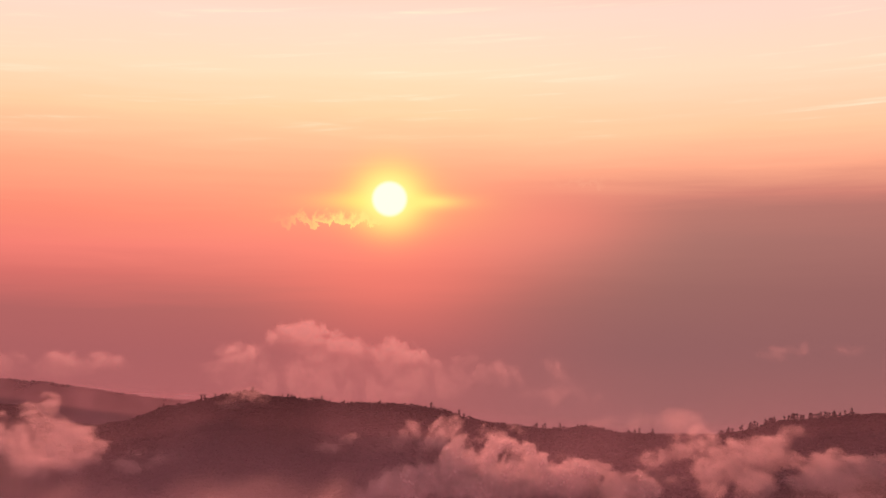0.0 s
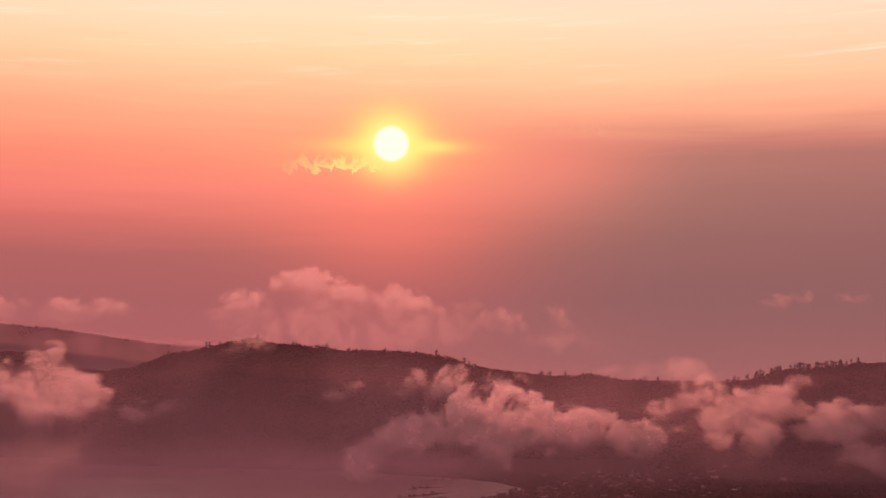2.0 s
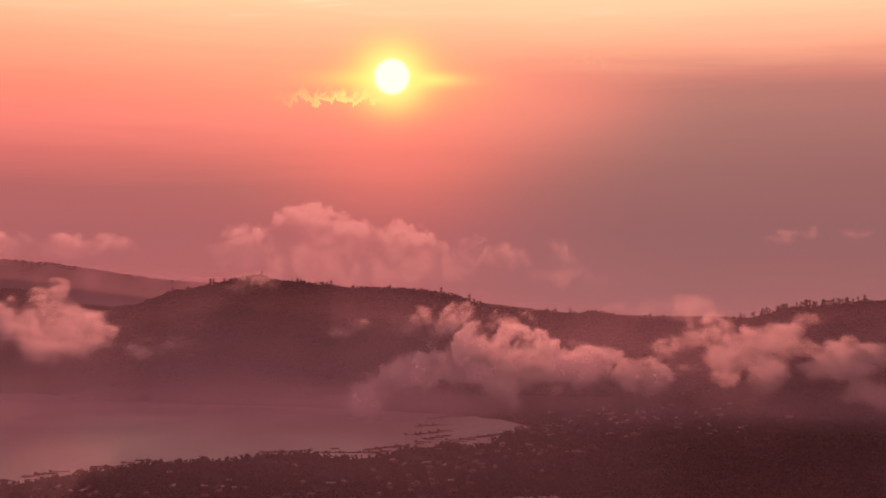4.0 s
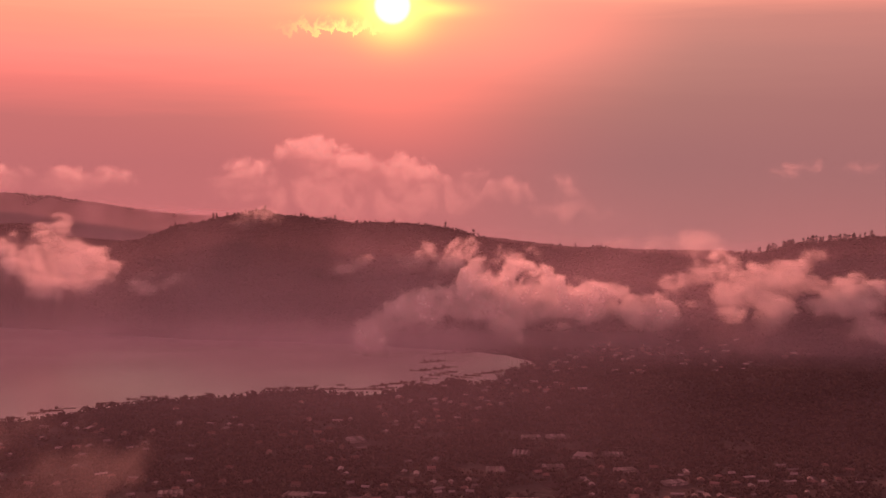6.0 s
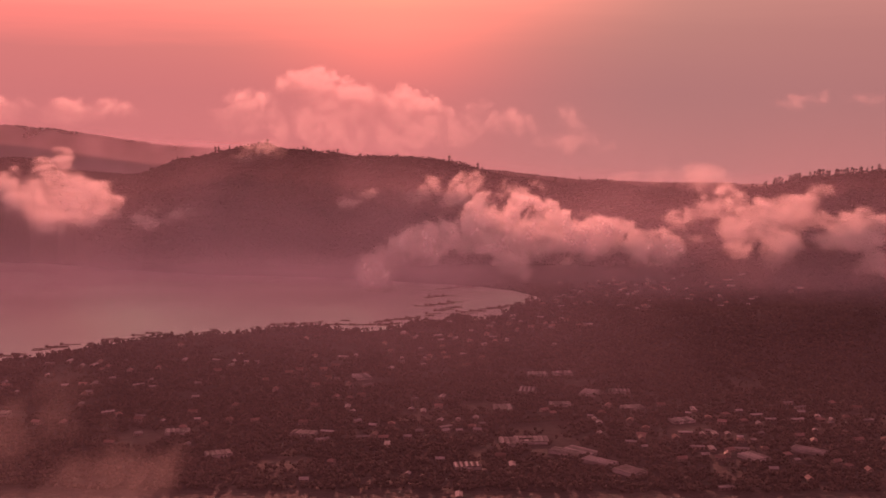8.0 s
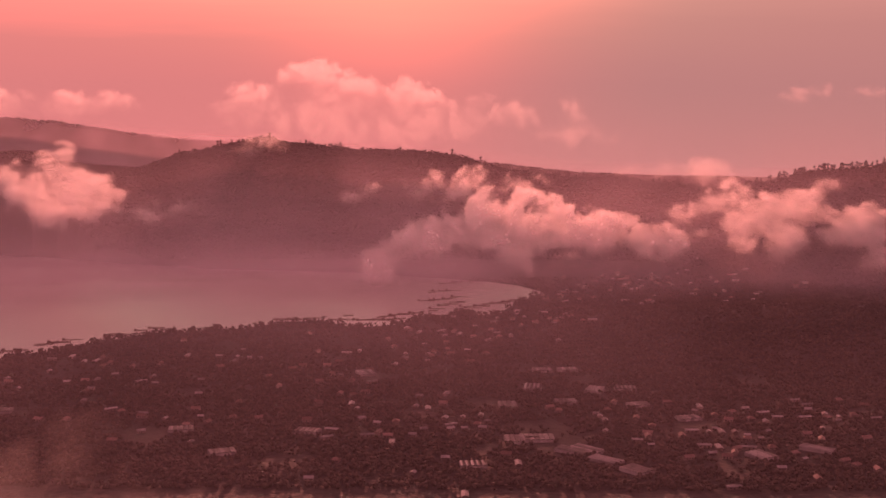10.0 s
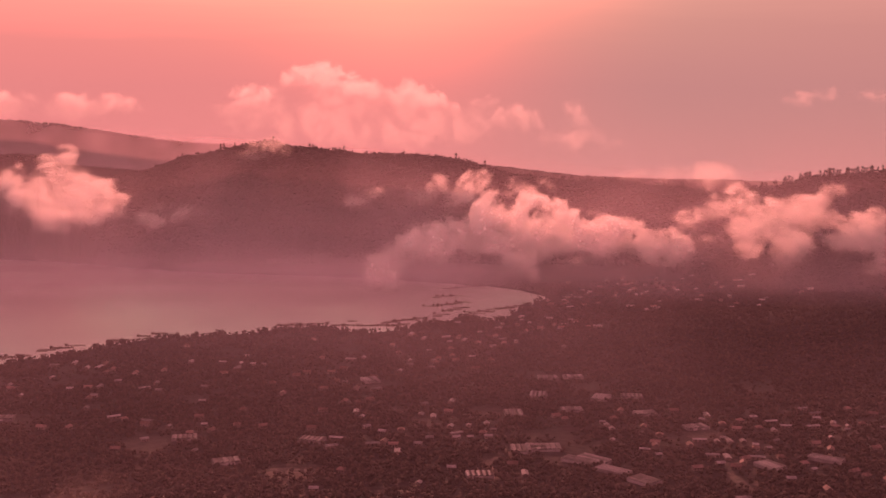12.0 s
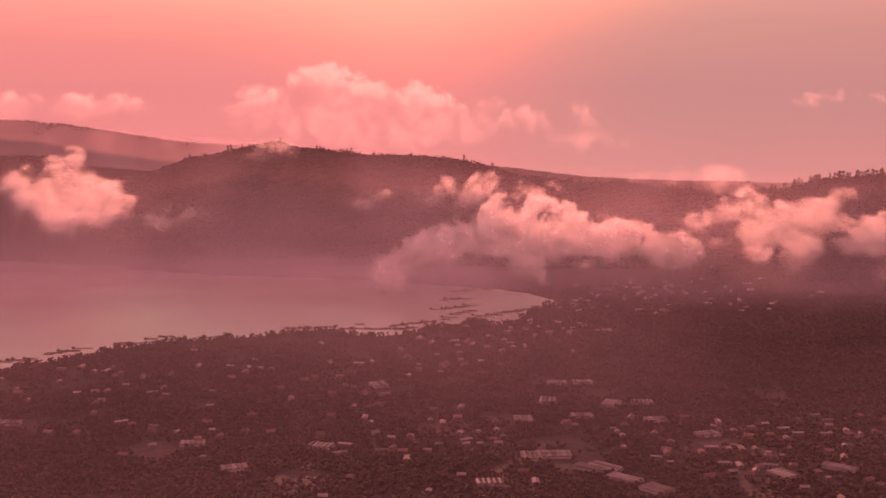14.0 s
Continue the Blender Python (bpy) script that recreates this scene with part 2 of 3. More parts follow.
# ---------------------------------------------------------------- ground
SHORE_X = (-1600, -900, -640, -600, -583, -520, -497, -424, -342, -293, -259, -180, -111, -40, -13, 25, 45, 92, 116, 158, 209)
SHORE_Y = (1500, 1610, 1660, 1672, 1719, 1752, 1818, 1875, 1909, 1912, 1958, 1990, 1921, 1969, 2033, 2001, 2086, 2038, 2049, 2172, 2270)
FAR_X = (-1600, -990, -858, -712, -574, -450, -332, -153, 0, 108, 161, 209)
FAR_Y = (2760, 2719, 2702, 2640, 2580, 2540, 2530, 2500, 2440, 2400, 2360, 2285)


def lake_depth(x, y):
    """Metres inside the shoreline, negative on land."""
    jag = (fractal(np.stack([x / 28, y / 200], -1), 5) - 0.5) * 26
    near = np.interp(x, SHORE_X, SHORE_Y) + jag
    far = np.interp(x, FAR_X, FAR_Y) + jag * 0.5
    return np.minimum(np.minimum(y - near, far - y), (212 - x) * 1.5)


def crest(x, y, xs, zs, line, front, back, power=1.25):
    top = np.interp(x, xs, zs)
    d = y - line
    s = np.clip(np.where(d < 0, -d / front, d / back), 0, 1)
    return top * (1 - ease01(s ** (1 / power)))


def ground_height(x, y):
    x, y = np.asarray(x, float), np.asarray(y, float)
    p = np.stack([x, y], -1)
    rough = fractal(p / 160, 21, 5) - 0.5
    plain = 2.5 + 0.04 * np.maximum(0, 1750 - y) + 5 * (fractal(p / 220, 3) - 0.5)
    plain = plain + 50 * np.exp(-((x - 620) / 310) ** 2 - ((y - 1850) / 200) ** 2)
    gully = 1 - 0.30 * np.abs(np.sin(x / 47 + 5 * fractal(p / 300, 9))) ** 2 * ease01((2900 - y) / 220)
    bend = 60 * (fractal(np.stack([x / 420, x * 0], -1), 31) - 0.5)
    main = crest(x, y, (-1100, -850, -775, -700, -672, -617, -513, -404, -282, -174, -38, 85, 180, 317, 375, 420, 465, 550, 714, 900),
                 (150, 160, 168, 180, 192, 215, 234, 254, 240, 224, 219, 206, 185, 162, 162, 171, 160, 155, 128, 90), 2950 + bend, 440, 420) * gully
    right = crest(x, y, (480, 560, 605, 680, 717, 791, 866, 1000, 1400, 2200), (0, 90, 135, 155, 168, 184, 198, 212, 240, 200), 2700 + bend, 480, 500)
    left = crest(x, y, (-2400, -1400, -936, -875, -840, -780, -700), (180, 250, 236, 228, 196, 110, 0), 2760 + bend * 0.5, 260, 400)
    far = crest(x, y, (-2850, -1690, -1472, -1252, -1056, -859, 253, 562, 871, 2850), (262, 246, 234, 198, 172, 158, 80, 46, 36, 25), 4800, 1000, 300)
    hills = np.maximum.reduce([main, right, left, far])
    hills = hills + rough * 26 * ease01(hills / 120) * np.where(np.abs(y - 4800) < 1200, 0.25, 1)
    height = np.maximum(plain, hills)
    depth = lake_depth(x, y)
    return np.where(depth > -14, np.minimum(height, -depth * 0.16), height)


def build_ground():
    xs = np.concatenate([np.arange(-4200, -1700, 125), np.arange(-1700, -1000, 25), np.arange(-1000, 1050, 9.0), np.arange(1050, 1700, 25), np.arange(1700, 4201, 125)])
    ys = np.concatenate([np.arange(-3000, 900, 130), np.arange(900, 1660, 14), np.arange(1660, 2420, 7.0), np.arange(2420, 3300, 12), np.arange(3300, 4981, 40)])
    gx, gy = np.meshgrid(xs, ys)
    verts = np.stack([gx, gy, ground_height(gx, gy)], -1).reshape(-1, 3)
    i = np.arange(len(ys) - 1)[:, None] * len(xs) + np.arange(len(xs) - 1)[None]
    faces = np.stack([i, i + 1, i + 1 + len(xs), i + len(xs)], -1).reshape(-1, 4)
    ob = mesh_object("ground", verts, faces, GROUND, smooth=True)
    return tagged(ob, "dark valley floor and forested crater hills in dawn haze", "ground", kind="structure")


build_ground()
lake = mesh_object("water", [(-4000, 1300, 0), (320, 1300, 0), (320, 2850, 0), (-4000, 2850, 0)], [(0, 1, 2, 3)], WATER)
tagged(lake, "calm grey-pink crater lake reflecting the dawn sky", "lake", kind="structure")


# ---------------------------------------------------------------- clouds
def cloud(label, line, lobes, seed, deep=1.0, dense=0.02, step=3.4, gap=8.0, wave=46.0, ragged=3.2, soft=0.5, fade=0.0):
    """A cloud of droplets, laid up from wavering veils one behind the other, each as thick as the cloud is there.
    lobes: (x, z, half width, half height) of its heads along the line y; deep: its depth in shares of a head's size."""
    lobes = np.array(lobes, float)
    thick = deep * np.sqrt(lobes[:, 2] * lobes[:, 3])
    push = np.random.default_rng(seed).uniform(-0.35, 0.35, len(lobes)) * thick
    low, high = (lobes[:, :2] - 1.7 * lobes[:, 2:]).min(0), (lobes[:, :2] + 1.7 * lobes[:, 2:]).max(0)
    cols, rows = (int((high[k] - low[k]) / step) + 2 for k in (0, 1))
    gx, gz = np.meshgrid(np.linspace(low[0], high[0], cols), np.linspace(low[1], high[1], rows))
    reach = 1.35 * (thick + np.abs(push)).max()
    count = max(5, int(2 * reach / gap))
    crown = (lobes[:, 1] + lobes[:, 3] * np.sqrt(np.clip(1.2 - ((gx[0][:, None] - lobes[:, 0]) / lobes[:, 2]) ** 2, 0, None))).max(1)[None]
    drop = 1.3 * np.median(lobes[:, 3])
    verts, faces, cover = [], [], []
    i = np.arange(rows - 1)[:, None] * cols + np.arange(cols - 1)[None]
    quads = np.stack([i, i + 1, i + 1 + cols, i + cols], -1).reshape(-1, 4)
    total = 0
    for k in range(count):
        gy = -reach + (k + 0.5) * 2 * reach / count + 0.7 * gap * (fractal(np.stack([gx / 60, gz / 60], -1), seed + 300 + k, 2) - 0.5)
        p = np.stack([gx, 0.16 * gy, gz], -1) / wave
        p = p + 1.1 * (np.stack([fractal(p * 0.9, seed + 50, 2), fractal(p * 0.9, seed + 60, 2), fractal(p * 0.9, seed + 70, 2)], -1) - 0.5)
        heads = fractal(p, seed, 5, 0.68)
        curls = ease01((fractal(p * 2.3, seed + 90, 3, 0.6) - 0.36) / 0.24)
        body, above = np.zeros(gx.shape), np.zeros(gx.shape)
        for (x, z, rx, rz), ry, dy in zip(lobes, thick, push):
            r = np.sqrt(((gx - x) / rx) ** 2 + ((gy - dy) / ry) ** 2 + ((gz - z) / rz) ** 2)
            hill = np.clip(1.45 - r, 0, None)
            body = body + hill ** 3
            above = above + hill ** 3 * np.clip((gz - z) / rz, -1, 1)
        above = above / np.maximum(body, 1e-6)
        field = np.cbrt(body) + ragged * (heads - 0.5) - 0.3
        edge = soft * (1 - 0.45 * above)
        share = ease01(field / edge) * ease01(np.cbrt(body) / 0.3) * (1 - fade * ease01((crown - gz) / drop))
        a = 1 - np.exp(-share * (0.38 + 0.85 * curls) * dense * 2 * reach / count)
        q = quads[a.ravel()[quads].max(1) > 0.003]
        if not len(q):
            continue
        used, index = np.unique(q, return_inverse=True)
        verts.append(np.stack([gx, gy, gz], -1).reshape(-1, 3)[used])
        cover.append(a.ravel()[used])
        faces.append(index.reshape(-1, 4) + total)
        total += len(used)
    middle = np.array([lobes[:, 0].mean(), 0.0, lobes[:, 1].mean()])
    ob = mesh_object("cloud", np.concatenate(verts) - middle, np.concatenate(faces), CLOUD, smooth=True)
    ob.data.attributes.new("thickness", "FLOAT", "POINT").data.foreach_set("value", np.concatenate(cover))
    ob.location = middle + (0, line, 0)
    return tagged(ob, label, "cloud", "clouds over the crater")


cloud("bright pink bank of cloud lying against the forested hill", 2350,
      [(-100, 33, 40, 34), (-60, 61, 46, 40), (-8, 89, 52, 46), (80, 115, 67, 44), (140, 138, 67, 46), (207, 123, 67, 50),
       (281, 107, 70, 41), (348, 108, 52, 36), (422, 93, 52, 41), (453, 81, 37, 30), (137, 82, 111, 31), (240, 96, 150, 30)], 1, 1.2, 0.024, ragged=2.9, soft=0.6)
cloud("ragged pink cloud trailing along the far shore", 2250,
      [(518, 175, 35, 25), (560, 189, 43, 28), (618, 161, 50, 27), (688, 188, 43, 21), (730, 203, 28, 18), (673, 125, 32, 32), (650, 89, 26, 27), (740, 154, 43, 21),
       (797, 149, 50, 25), (854, 141, 43, 28), (926, 134, 57, 32), (578, 96, 28, 17), (513, 114, 28, 20),
       (482, 152, 44, 28), (590, 138, 52, 28), (700, 150, 50, 26), (800, 120, 70, 24)], 2, 1.3, 0.016, wave=46, ragged=3.0, soft=0.65)
cloud("small pink puff of cloud under the ragged one", 2180, [(811, 79, 42, 29), (867, 65, 42, 25)], 21, 1.0, 0.018, 3.5, 7, 34)
cloud("pink cloud tuft drifting before the wooded hill", 2450,
      [(-756, 202, 46, 61), (-818, 178, 54, 46), (-711, 171, 69, 54), (-774, 132, 77, 35), (-673, 156, 46, 38), (-732, 236, 23, 27)], 3, 1.1, 0.013, wave=48, ragged=3.4, soft=0.7)
cloud("small wisp of mist before the wooded hill", 2450, [(-528, 134, 46, 22), (-563, 122, 46, 15)], 4, 1.0, 0.014, 3, 6, 28, 3.6, 0.8)
cloud("small torn wisp on the dark hillside", 2500, [(-166, 156, 43, 19), (-123, 173, 31, 13)], 5, 1.0, 0.012, 3, 6, 26, 3.4, 1.0)
cloud("thin mist cap on the highest hilltop", 2800, [(-379, 249, 52, 23), (-427, 231, 37, 14)], 6, 1.0, 0.006, 3, 6, 30, 2.8, 1.1)
cloud("thin red veil of cloud above the bright bank", 2560, [(-5, 166, 48, 36), (83, 175, 88, 36), (175, 179, 64, 28)], 7, 0.7, 0.01, 3.5, 8, 34, 3.8, 1.0)
cloud("pale cloud cap over the saddle of the ridge", 2800, [(575, 196, 95, 28), (490, 190, 70, 20), (640, 184, 60, 24)], 8, 0.9, 0.006, 4, 8, 44, 3.2, 1.1)
cloud("grey puff of mist low over the lake end", 2150, [(158, 72, 40, 27), (240, 85, 27, 14)], 9, 0.9, 0.013, 3, 7, 30, 2.6, 0.8)
cloud("tiny puff of mist above the lake", 2400, [(-239, 52, 21, 11), (-250, 48, 14, 8)], 10, 1.0, 0.014, 2.5, 5, 20, 2.4, 0.8)
cloud("towering pink cumulus far behind the ridge", 4880,
      [(-506, 391, 147, 76), (-700, 322, 123, 64), (-328, 335, 134, 85), (-240, 328, 110, 80), (-150, 315, 134, 80), (-819, 286, 123, 58), (-507, 267, 290, 101), (-15, 263, 179, 85),
       (145, 309, 85, 54), (97, 208, 134, 54), (-194, 199, 313, 67)], 11, 0.45, 0.016, 5.5, 9, 110, 2.5, 0.6, 0.9)
cloud("low pink cloud line far behind the hill", 4880, [(-1690, 291, 134, 58), (-1467, 293, 156, 54), (-1288, 295, 112, 45), (-1891, 289, 179, 67)],
      12, 0.6, 0.0075, 5.5, 9, 90, 2.6, 1.0, 0.75)
cloud("faint pink cloud rags far behind the saddle", 4880, [(342, 260, 156, 54), (554, 266, 80, 67), (579, 189, 168, 56)], 13, 0.6, 0.005, 7, 9, 90, 2.8, 1.1, 0.6)
cloud("two small faint clouds in the grey distance", 4880, [(1421, 349, 77, 29), (1558, 366, 77, 34), (1754, 367, 77, 32)], 14, 0.8, 0.0035, 7, 9, 60, 2.6, 1.0)
cloud("faint red mist drifting by close below", 120, [(-36, 345, 9, 6), (-46, 342, 9, 8), (-29, 339, 12, 6), (-40, 335, 14, 6)], 15, 1.2, 0.009, 0.8, 1.6, 8, 2.4, 1.6)
cloud("thin red mist trailing by close below", 45, [(-10, 338, 26, 5), (30, 338, 30, 5), (70, 337, 30, 5), (110, 339, 26, 5)], 16, 1.0, 0.02, 1.5, 3, 14, 2.2, 1.4)


# ---------------------------------------------------------------- trees
ICO = (1 + 5 ** 0.5) / 2
BALL = np.array([(-1, ICO, 0), (1, ICO, 0), (-1, -ICO, 0), (1, -ICO, 0), (0, -1, ICO), (0, 1, ICO), (0, -1, -ICO), (0, 1, -ICO),
                 (ICO, 0, -1), (ICO, 0, 1), (-ICO, 0, -1), (-ICO, 0, 1)]) / 1.9
BALL_FACES = np.array([(0, 11, 5), (0, 5, 1), (0, 1, 7), (0, 7, 10), (0, 10, 11), (1, 5, 9), (5, 11, 4), (11, 10, 2), (10, 7, 6), (7, 1, 8),
                       (3, 9, 4), (3, 4, 2), (3, 2, 6), (3, 6, 8), (3, 8, 9), (4, 9, 5), (2, 4, 11), (6, 2, 10), (8, 6, 7), (9, 8, 1)])


def clumps(name, places, sizes, mat, rng, parent=None, uneven=0.28):
    """Many small uneven clumps of leaves, each an island of its own."""
    places, sizes = np.asarray(places, float), np.asarray(sizes, float)
    n = len(places)
    turn = rng.uniform(0, 2 * np.pi, n)
    b = BALL[None] * rng.uniform(1 - uneven, 1 + uneven, (n, 12, 1))
    x = b[..., 0] * np.cos(turn)[:, None] - b[..., 1] * np.sin(turn)[:, None]
    y = b[..., 0] * np.sin(turn)[:, None] + b[..., 1] * np.cos(turn)[:, None]
    v = np.stack([x, y, b[..., 2]], -1) * sizes[:, None, :] + places[:, None, :]
    f = BALL_FACES[None] + 12 * np.arange(n)[:, None, None]
    return mesh_object(name, v.reshape(-1, 3), f.reshape(-1, 3), mat, parent)


def limb(bm, a, b, ra, rb, sides=6):
    a, b = Vector(a), Vector(b)
    m = (b - a).to_track_quat("Z", "Y").to_matrix().to_4x4()
    rings = []
    for p, r in ((a, ra), (b, rb)):
        rings.append([bm.verts.new(p + m @ Vector((r * math.cos(k * math.tau / sides), r * math.sin(k * math.tau / sides), 0))) for k in range(sides)])
    for k in range(sides):
        bm.faces.new((rings[0][k], rings[0][(k + 1) % sides], rings[1][(k + 1) % sides], rings[1][k]))
    bm.faces.new(rings[1])


def make_tree(kind, height, seed, label):
    """kind: broad, pine or bare (tall trunk, few tufts)."""
    rng = np.random.default_rng(seed)
    tree = tagged(new("tree"), label, "tree", "trees of the crater")
    bm = bmesh.new()
    lean = rng.normal(0, 0.04, 2) * height
    foot, mid, tip = Vector((0, 0, -1.5)), Vector((lean[0] * 0.4, lean[1] * 0.4, height * 0.5)), Vector((lean[0], lean[1], height * 0.95))
    thick = height * (0.03 if kind == "broad" else 0.02) + 0.1
    limb(bm, foot, mid, thick, thick * 0.65)
    limb(bm, mid, tip, thick * 0.65, thick * 0.15)
    spots, sizes = [], []
    arms = {"broad": 9, "pine": 12, "bare": 16}[kind]
    for k in range(arms):
        share = rng.uniform(0.3, 0.85) if kind == "broad" else (rng.uniform(0.2, 0.98) if kind == "pine" else rng.uniform(0.35, 1.0))
        base = foot.lerp(tip, share)
        reach = height * {"broad": rng.uniform(0.2, 0.42), "pine": 0.2 * (1.08 - share) + 0.03, "bare": rng.uniform(0.05, 0.14)}[kind]
        a = k * 2.4 + rng.uniform(-0.4, 0.4)
        end = base + Vector((reach * math.cos(a), reach * math.sin(a), reach * rng.uniform(0.1, 0.6)))
        limb(bm, base, end, thick * 0.3, thick * 0.08, 4)
        for _ in range({"broad": 9, "pine": 5, "bare": 4}[kind]):
            p = base.lerp(end, rng.uniform(0.45, 1.1)) + Vector(rng.normal(0, height * 0.05, 3))
            spots.append(p)
            sizes.append(np.array((1, 1, 0.75 if kind != "pine" else 0.6)) * height * rng.uniform(0.035, 0.085) * (1.25 if kind == "broad" else 0.75))
    part("trunk", bm, BARK, tree)
    crown = clumps("crown", spots, sizes, LEAF if kind == "broad" else PINE, rng, tree, 0.4)
    return tree


TREES = {"broad": [make_tree("broad", h, s, "spreading dark broadleaf tree with an uneven crown") for h, s in ((9, 1), (11, 2), (7, 3))],
         "pine": [make_tree("pine", h, s, "dark slender conifer standing on the ridge") for h, s in ((12, 4), (15, 5), (9, 6))],
         "bare": [make_tree("bare", h, s, "tall thin tree with sparse tufts on the skyline") for h, s in ((18, 7), (22, 8), (15, 9))]}
USED = set()


def plant(kind, x, y, sink=0.0, rng=random):
    first = rng.choice(TREES[kind])
    m = pose(x, y, float(ground_height(x, y)) - sink, 0, 0, rng.uniform(0, 360))
    if first.name in USED:
        copy_thing(first, m)
    else:
        USED.add(first.name)
        first.matrix_basis = m


def crest_line(x, middle, reach=90):
    """Where the ground is highest, as the valley sees it, near a line across it."""
    ys = np.linspace(middle - reach, middle + reach, 61)
    z = ground_height(np.full(61, x), ys)
    return float(ys[np.argmax((z - 390) / ys)])


def plant_ridges():
    rng = random.Random(11)
    for k in range(90):  # the long wooded ridge
        x = rng.uniform(-640, 700)
        plant("bare" if rng.random() < 0.3 else "pine" if rng.random() < 0.5 else "broad", x, crest_line(x, 2950) + rng.uniform(-8, 8), 2.5, rng)
    for x in (-414, -408, -399, -392, -386, -300, -292, 82, 88):  # the tuft on the highest top
        plant("broad", x, crest_line(x, 2950) + rng.uniform(-4, 4), 0, rng)
    x = 655.0
    while x < 1010:  # the row on the nearer hill
        plant("bare" if rng.random() < 0.7 else "broad", x, crest_line(x, 2700) + rng.uniform(-5, 5), 1.0, rng)
        x += rng.choice((2.5, 3.5, 4.5, 6, 11))


def plant_shore():
    rng = random.Random(5)
    count = 0
    while count < 105:
        x = rng.uniform(-640, 205)
        y = float(np.interp(x, SHORE_X, SHORE_Y)) + rng.uniform(-30, 10)
        depth = float(lake_depth(np.array(x), np.array(y)))
        if -22 < depth < -4:
            plant("broad", x, y, 1.0, rng)
            count += 1


plant_ridges()
plant_shore()


# ---------------------------------------------------------------- houses, sheds and greenhouses
def box(bm, x0, y0, z0, x1, y1, z1):
    m = Matrix.LocRotScale(((x0 + x1) / 2, (y0 + y1) / 2, (z0 + z1) / 2), None, (x1 - x0, y1 - y0, z1 - z0))
    bmesh.ops.create_cube(bm, size=1, matrix=m)


def slab(bm, corners, thick):
    top = [bm.verts.new(c) for c in corners]
    low = [bm.verts.new((c[0], c[1], c[2] - thick)) for c in corners]
    bm.faces.new(top)
    bm.faces.new(low[::-1])
    n = len(top)
    for k in range(n):
        bm.faces.new((top[k], low[k], low[(k + 1) % n], top[(k + 1) % n]))


def make_house(long, deep, high, pitch, roof_mat, label, hip=0.0):
    house = tagged(new("house"), label, "house", "houses of the lakeside village")
    bm = bmesh.new()
    box(bm, -long / 2, -deep / 2, -2, long / 2, deep / 2, high)
    ridge = deep / 2 * pitch
    if not hip:
        for s in (-1, 1):
            a, b, c = (bm.verts.new((s * long / 2, y, z)) for y, z in ((-deep / 2, high), (deep / 2, high), (0, high + ridge)))
            bm.faces.new((a, b, c))
    part("wall", bm, PLASTER, house)
    o = 0.7
    drop = o * pitch
    for s in (-1, 1):
        bm = bmesh.new()
        inner = long / 2 + o - hip
        slab(bm, [(-long / 2 - o, s * (deep / 2 + o), high - drop + 0.15), (long / 2 + o, s * (deep / 2 + o), high - drop + 0.15),
                  (inner, 0, high + ridge + 0.15), (-inner, 0, high + ridge + 0.15)], 0.14)
        part("roof", bm, roof_mat, house)
    if hip:
        for s in (-1, 1):
            bm = bmesh.new()
            e = long / 2 + o
            slab(bm, [(s * e, -deep / 2 - o, high - drop + 0.15), (s * e, deep / 2 + o, high - drop + 0.15), (s * (e - hip), 0, high + ridge + 0.15)], 0.14)
            part("roof", bm, roof_mat, house)
    bm = bmesh.new()
    box(bm, -0.5, -deep / 2 - 0.06, 0, 0.5, -deep / 2 + 0.02, 2.05)
    part("door", bm, DARK, house)
    for x in (-long * 0.3, long * 0.3):
        bm = bmesh.new()
        box(bm, x - 0.7, -deep / 2 - 0.05, 0.9, x + 0.7, -deep / 2 + 0.02, 2.1)
        part("window", bm, DARK, house)
    return house


def make_greenhouse(spans, long, label, bare=0):
    """Arched tunnels side by side; bare: how many spans have lost their film."""
    rng = random.Random(spans * 7 + bare)
    house = tagged(new("greenhouse"), label, "greenhouse", "greenhouses on the valley floor")
    wide = 5.2
    for k in range(spans):
        x0 = (k - spans / 2) * wide
        pieces = [(0.0, 1.0)] if k >= bare else [(0.0, rng.uniform(0.2, 0.4)), (rng.uniform(0.5, 0.6), 1.0)]
        for p, q in pieces:
            bm = bmesh.new()
            rows = []
            for side in range(9):
                a = math.pi * side / 8
                x, z = x0 + wide / 2 - (wide / 2 - 0.1) * math.cos(a), 2.6 + 0.8 * math.sin(a)
                rows.append([bm.verts.new((x, long * (v - 0.5), z)) for v in (p, q)])
            for a, b in zip(rows, rows[1:]):
                bm.faces.new((a[0], a[1], b[1], b[0]))
            bmesh.ops.solidify(bm, geom=bm.faces[:], thickness=0.06)
            part("tunnel_roof", bm, FILM, house)
        for y in (-long / 2, long / 2):
            bm = bmesh.new()
            box(bm, x0 + 0.1, y - 0.05, -1.5, x0 + wide - 0.1, y + 0.05, 2.6)
            part("end_wall", bm, FILM, house)
    for x in (-spans * wide / 2, spans * wide / 2):
        bm = bmesh.new()
        box(bm, x - 0.05, -long / 2, -1.5, x + 0.05, long / 2, 2.6)
        part("side_wall", bm, FILM, house)
    return house


def put_copies(kinds, spots, rng):
    """Sets each kind down once and copies it for the other spots (x, y, turn)."""
    used = set()
    for x, y, turn in spots:
        first = rng.choice(kinds)
        near = ground_height(np.array([x - 5, x + 5, x, x]), np.array([y, y, y - 5, y + 5]))
        m = pose(x, y, float(near.mean()), 0, 0, turn)
        if first.name in used:
            copy_thing(first, m)
        else:
            used.add(first.name)
            first.matrix_basis = m
    for first in kinds:
        if first.name not in used:
            for o in (*first.children_recursive, first):
                bpy.data.objects.remove(o)


